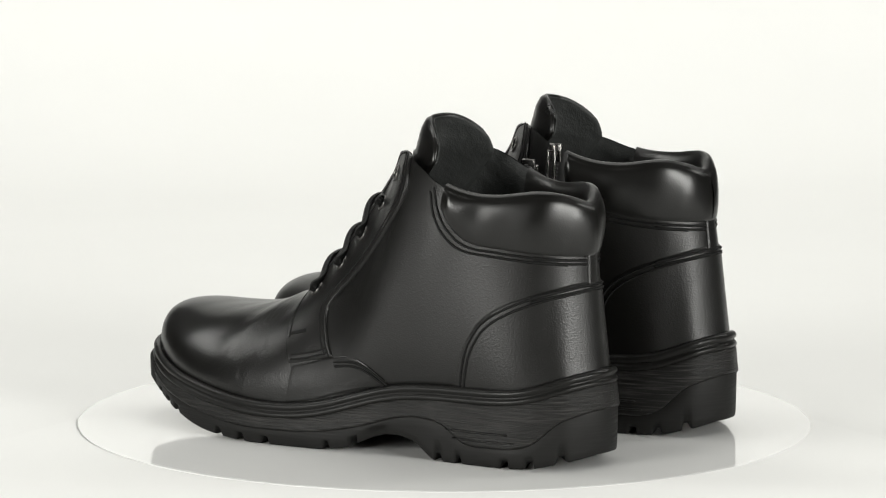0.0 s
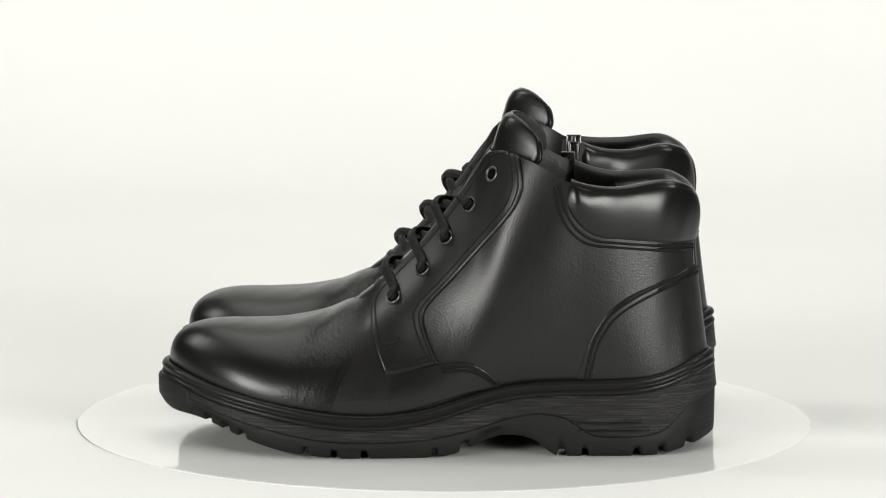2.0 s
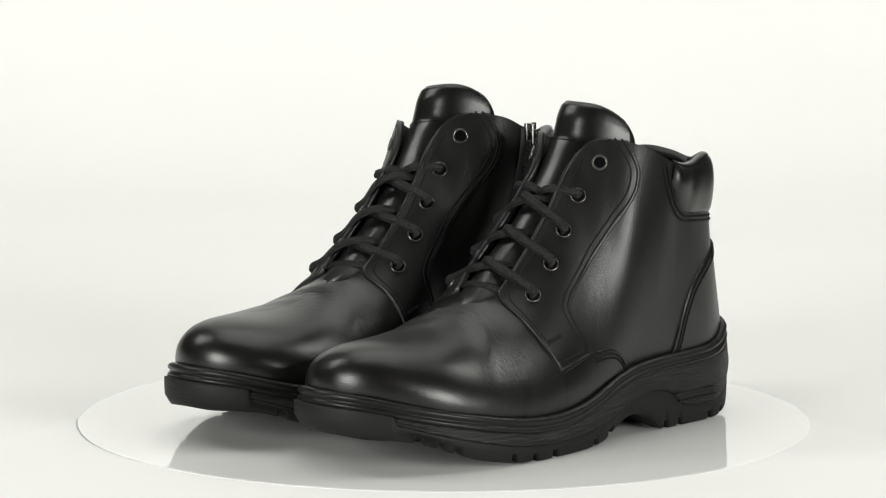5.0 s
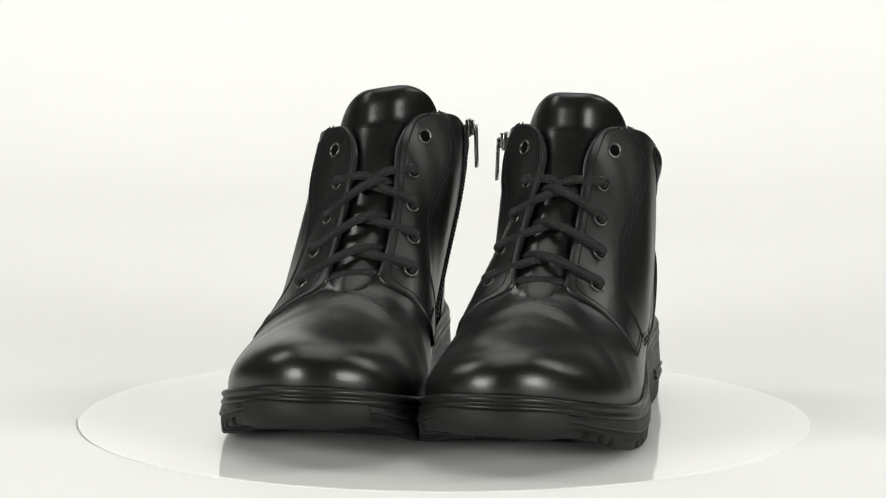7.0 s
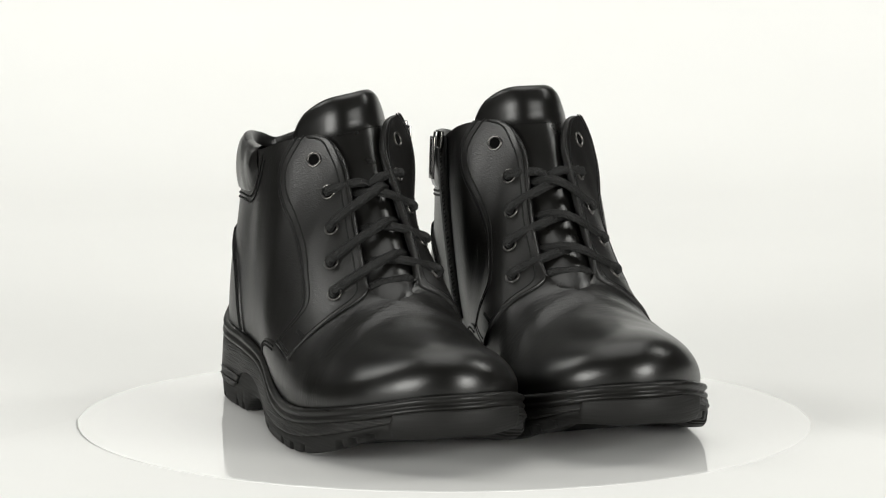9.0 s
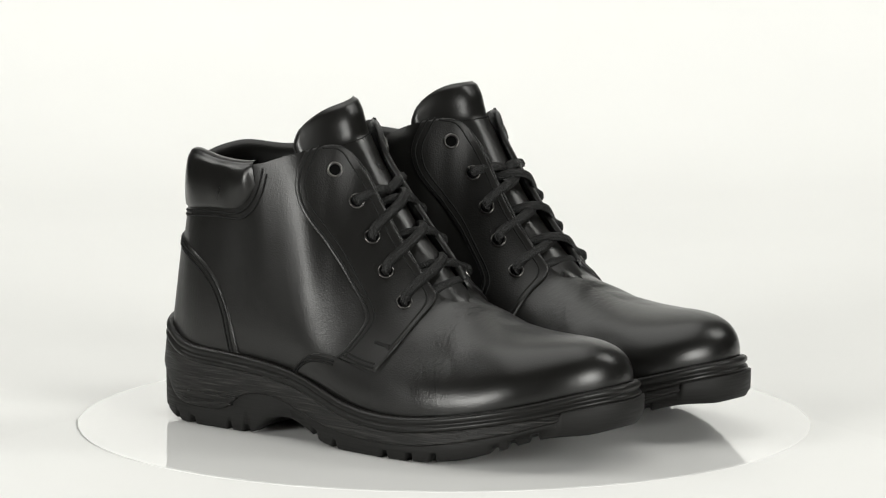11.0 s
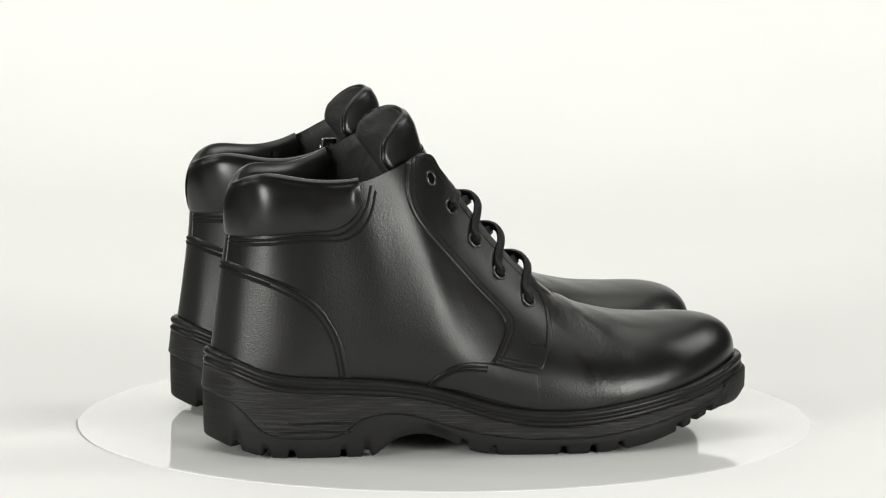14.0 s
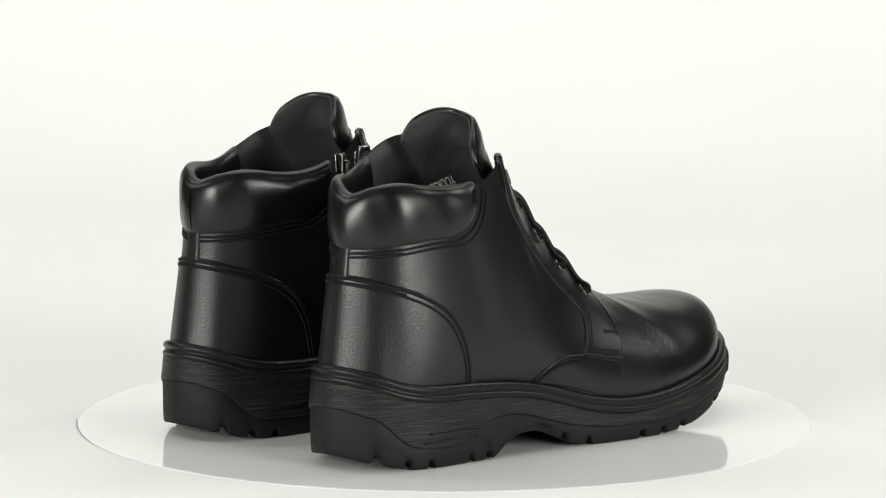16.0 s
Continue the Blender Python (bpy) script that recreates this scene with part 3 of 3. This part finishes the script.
    for side in (1, -1):
        p, n = spots[(side, 1)]
        q = spots[(-side, 1)][0]
        lace([p - n * 2, p + n * 2.4, p.lerp(q, 0.13) + n * 4.4, p.lerp(q, 0.34) + Vector((8, 0, 3)), p.lerp(q, 0.55) + Vector((6.5, 0, -2.0)), p.lerp(q, 0.76) + Vector((1, 0, -7.5))])

    # zip on the inner side
    side = -1
    line = [(84, 156), (86, 140), (92, 112), (100, 80), (106, 50)]
    pts = curve_on(shape, side, line, 2.0, 0.9)
    bm = bmesh.new()
    rows = []
    for p, n in pts:
        d = Vector((1, 0, 0.2)).normalized()
        rows.append([shape.place(p + d * w + n * h) for w, h in ((-7, -0.6), (-6.4, 0.3), (-2.4, 0.4), (0, 0.5), (2.4, 0.4), (6.4, 0.3), (7, -0.6))])
    grid(bm, rows, flip=sg > 0)
    part("zip_tape", bm, M_TAPE, root, "black woven zip tape")
    bm = bmesh.new()
    for i, (p, n) in enumerate(pts):
        for w in (-1.0, 1.0):
            o = shape.place(p + n * 0.1 + Vector((w, 0, 0.5 * w)))
            box(bm, o - Vector((0.0009, 0.0009, 0.0005)), o + Vector((0.0009, 0.0009, 0.0005)))
    tagged(part("zip_teeth", bm, M_TAPE, root), kind="stuff")
    top, n = pts[1]
    nn = Vector((sg * n.y, -n.x, n.z)).normalized()
    c = shape.place(top + n * 1.6)
    turn = Matrix.Translation(c) @ nn.to_track_quat("Z", "Y").to_matrix().to_4x4()
    bm = bmesh.new()
    box(bm, (-0.0042, -0.0052, -0.001), (0.0042, 0.0052, 0.0012), 0.0006)
    box(bm, (-0.0014, -0.0045, 0.001), (0.0014, 0.0045, 0.0036), 0.0006)
    slider = part("zip_slider", bm, M_CHROME, root, "shiny metal zip slider")
    slider.matrix_basis = turn
    bm = bmesh.new()
    box(bm, (-0.0028, -0.0016, -0.0), (0.0028, 0.0, 0.0014), 0.0004)
    box(bm, (-0.0030, -0.023, -0.0), (-0.0016, 0.0, 0.0014), 0.0004)
    box(bm, (0.0016, -0.023, -0.0), (0.0030, 0.0, 0.0014), 0.0004)
    box(bm, (-0.0030, -0.025, -0.0), (0.0030, -0.021, 0.0014), 0.0004)
    pull = part("zip_pull", bm, M_CHROME, slider, "hanging metal zip pull")
    pull.matrix_basis = pose(0, 0.0015, 0.0036, 3, 0, 0)

    # footbed
    bm = bmesh.new()
    rows = [[shape.place(Vector((u, v, 48))) for v in np.linspace(-26, 26, 9)] for u in np.linspace(22, 150, 20)]
    grid(bm, rows, flip=sg > 0)
    ob = part("footbed", bm, M_LINING, root, "dark insole inside the boot")
    sol = ob.modifiers.new("thickness", "SOLIDIFY")
    sol.thickness = 0.003
    if zip_word:
        data = bpy.data.curves.new("printed_word", "FONT")
        data.body, data.size, data.align_x, data.align_y = zip_word, 0.0088, "CENTER", "CENTER"
        data.extrude = 0.00005
        tmp = bpy.data.objects.new("word", data)
        me = bpy.data.meshes.new_from_object(tmp)
        bpy.data.objects.remove(tmp)
        me.materials.append(M_PRINT)
        word = new("printed_word", me)
        word.parent = root
        zz = Vector((-0.788, 0.516, -0.30)).normalized()
        xx = Vector((0.656, 0.645, -0.39))
        xx = (xx - zz * xx.dot(zz)).normalized()
        yy = zz.cross(xx)
        turn = Matrix((xx, yy, zz)).transposed().to_4x4()
        word.matrix_basis = Matrix.Translation(Vector((0.0307, -0.1189, 0.1436)) + zz * 0.0012) @ turn @ Matrix.Diagonal((0.42, 1, 1, 1))
        tagged(word, "white printed word inside the shaft")
    return root, shape


def smooth_q(shape, side, u):
    qs = np.linspace(0, 12, 200)
    us = [shape.outline(side, q)[0] for q in qs]
    return float(np.interp(u, us, qs))


def s_at_height(shape, side, k, z):
    lo, hi = 0.0, 1.0
    for _ in range(18):
        mid = (lo + hi) / 2
        if shape.raw(side, k, mid).z < z:
            lo = mid
        else:
            hi = mid
    return lo


COUNTER = [(5, 103.5), (14, 102), (30, 97), (40, 93), (48, 89), (55, 84.5), (61, 79), (66, 71), (69, 64), (72, 52), (74, 42), (76, 38)]
COLLAR_SEAM = [(8, 114.5), (14, 115.7), (33, 118), (52, 120.3), (62, 121.5), (69, 124), (74, 128), (78, 133), (81, 139), (83, 145), (85, 155)]


def collar_low(shape, side, k):
    """The lower edge of the padded collar, as s."""
    s = 0.75
    for _ in range(8):
        p = shape.raw(side, k, s)
        s = s_at_height(shape, side, k, smooth_table(COLLAR_SEAM, p.x))
    return min(s, 0.985)


def wrinkle(side):
    def off(k, s, f):
        p = k
        a = ease(11.5, 13.0, p) * ease(16.5, 14.5, p)
        return a * (0.10 * math.sin(p * 6 + 4 * s * s) * ease(0.55, 0.95, s))
    return off


EYE_FRONT = [(119, 168.6), (127, 166), (134, 155), (145, 139.5), (162, 117), (180, 98), (191, 85), (191, 74), (187.5, 60), (181.5, 45.5)]
EYE_REAR = [(109, 169), (106.5, 155), (107.5, 146), (113.5, 134.7), (130.5, 114.5), (144.5, 98.5), (158.5, 83.5), (161.5, 75), (156.5, 60), (152, 52)]
WING_TOP = [(183, 44), (170, 47.5), (152, 52.5), (138.7, 53.5), (129.4, 50), (119, 41.5)]
WING_LOW = [(187, 24), (170, 26), (152, 31), (138.7, 35), (129.4, 37), (119, 38)]
BAR = [(184, 61.5), (178.5, 63), (173, 64.5)]
TONGUE = [(204, 75), (198, 82.5), (187, 91.5), (173, 105), (157, 121), (142.5, 140), (130, 158.5), (123, 172), (117.5, 182), (114, 187)]
EYELETS = [(123.3, 155.4), (136.2, 137.3), (149.3, 118.8), (162.2, 101.2), (178.3, 85.1)]


def moved(line, du, dz):
    return [(u + du, z + dz) for u, z in line]


SEAMS = [
    (moved(EYE_REAR, 2.2, 0), 1.5), (moved(EYE_REAR, 5.2, 0.4), 1.5),
    (moved(EYE_FRONT[:-1], -3.2, -0.8), 1.5),
    ([(180, 48.3), (168, 50.6), (154.5, 54.6)], 1.5), ([(180, 50.8), (168, 53.2), (156, 57)], 1.5),
    (moved(WING_TOP[2:], -1, -2.6), 1.1), (moved(WING_TOP[2:], -1.5, -5.0), 1.1),
    (moved([r for r in COUNTER if r[0] > 9], -1.6, -2.2), 1.3), (moved([r for r in COUNTER if r[0] > 9], -3.6, -4.6), 1.3),
    (moved([r for r in COLLAR_SEAM if r[0] > 9], 1.6, -1.6), 0.3), (moved([r for r in COLLAR_SEAM if r[0] > 9], 4.2, -3.8), 0.3),
]

BOOT_LEFT, SHAPE_LEFT = build_boot(1, (0.0, 0.0, 1.4, -1.5, -1.0, -3.6, 0.5), "black leather lace-up ankle boot with inner zip and zip pull hanging", "")
BOOT_RIGHT, SHAPE_RIGHT = build_boot(-1, (0.06, -0.17, -10.5, 0.0, 2.5, -3.5, 5.0), "black leather lace-up ankle boot with white printing inside its shaft", "YOURSELF")

SPIN, FRONT_TIME = 16.2, 7.745


def motions():
    """The turntable turns evenly and carries both boots."""
    times = [i * 0.25 for i in range(65)]
    for ob, m in ((TURNTABLE, pose(0, 0, 0)), (BOOT_LEFT, pose(0.0644, 0.1520, 0.0002, 0, 0, -0.5)), (BOOT_RIGHT, pose(-0.0599, 0.1526, 0.0002, 0, 0, 1.1))):
        axis = pose(0.0007, 0, 0) if ob is TURNTABLE else pose(0.0034, 0, 0)
        walk(ob, [(t, axis @ pose(0, 0, 0, 0, 0, SPIN * (t - FRONT_TIME)) @ m) for t in times])


motions()
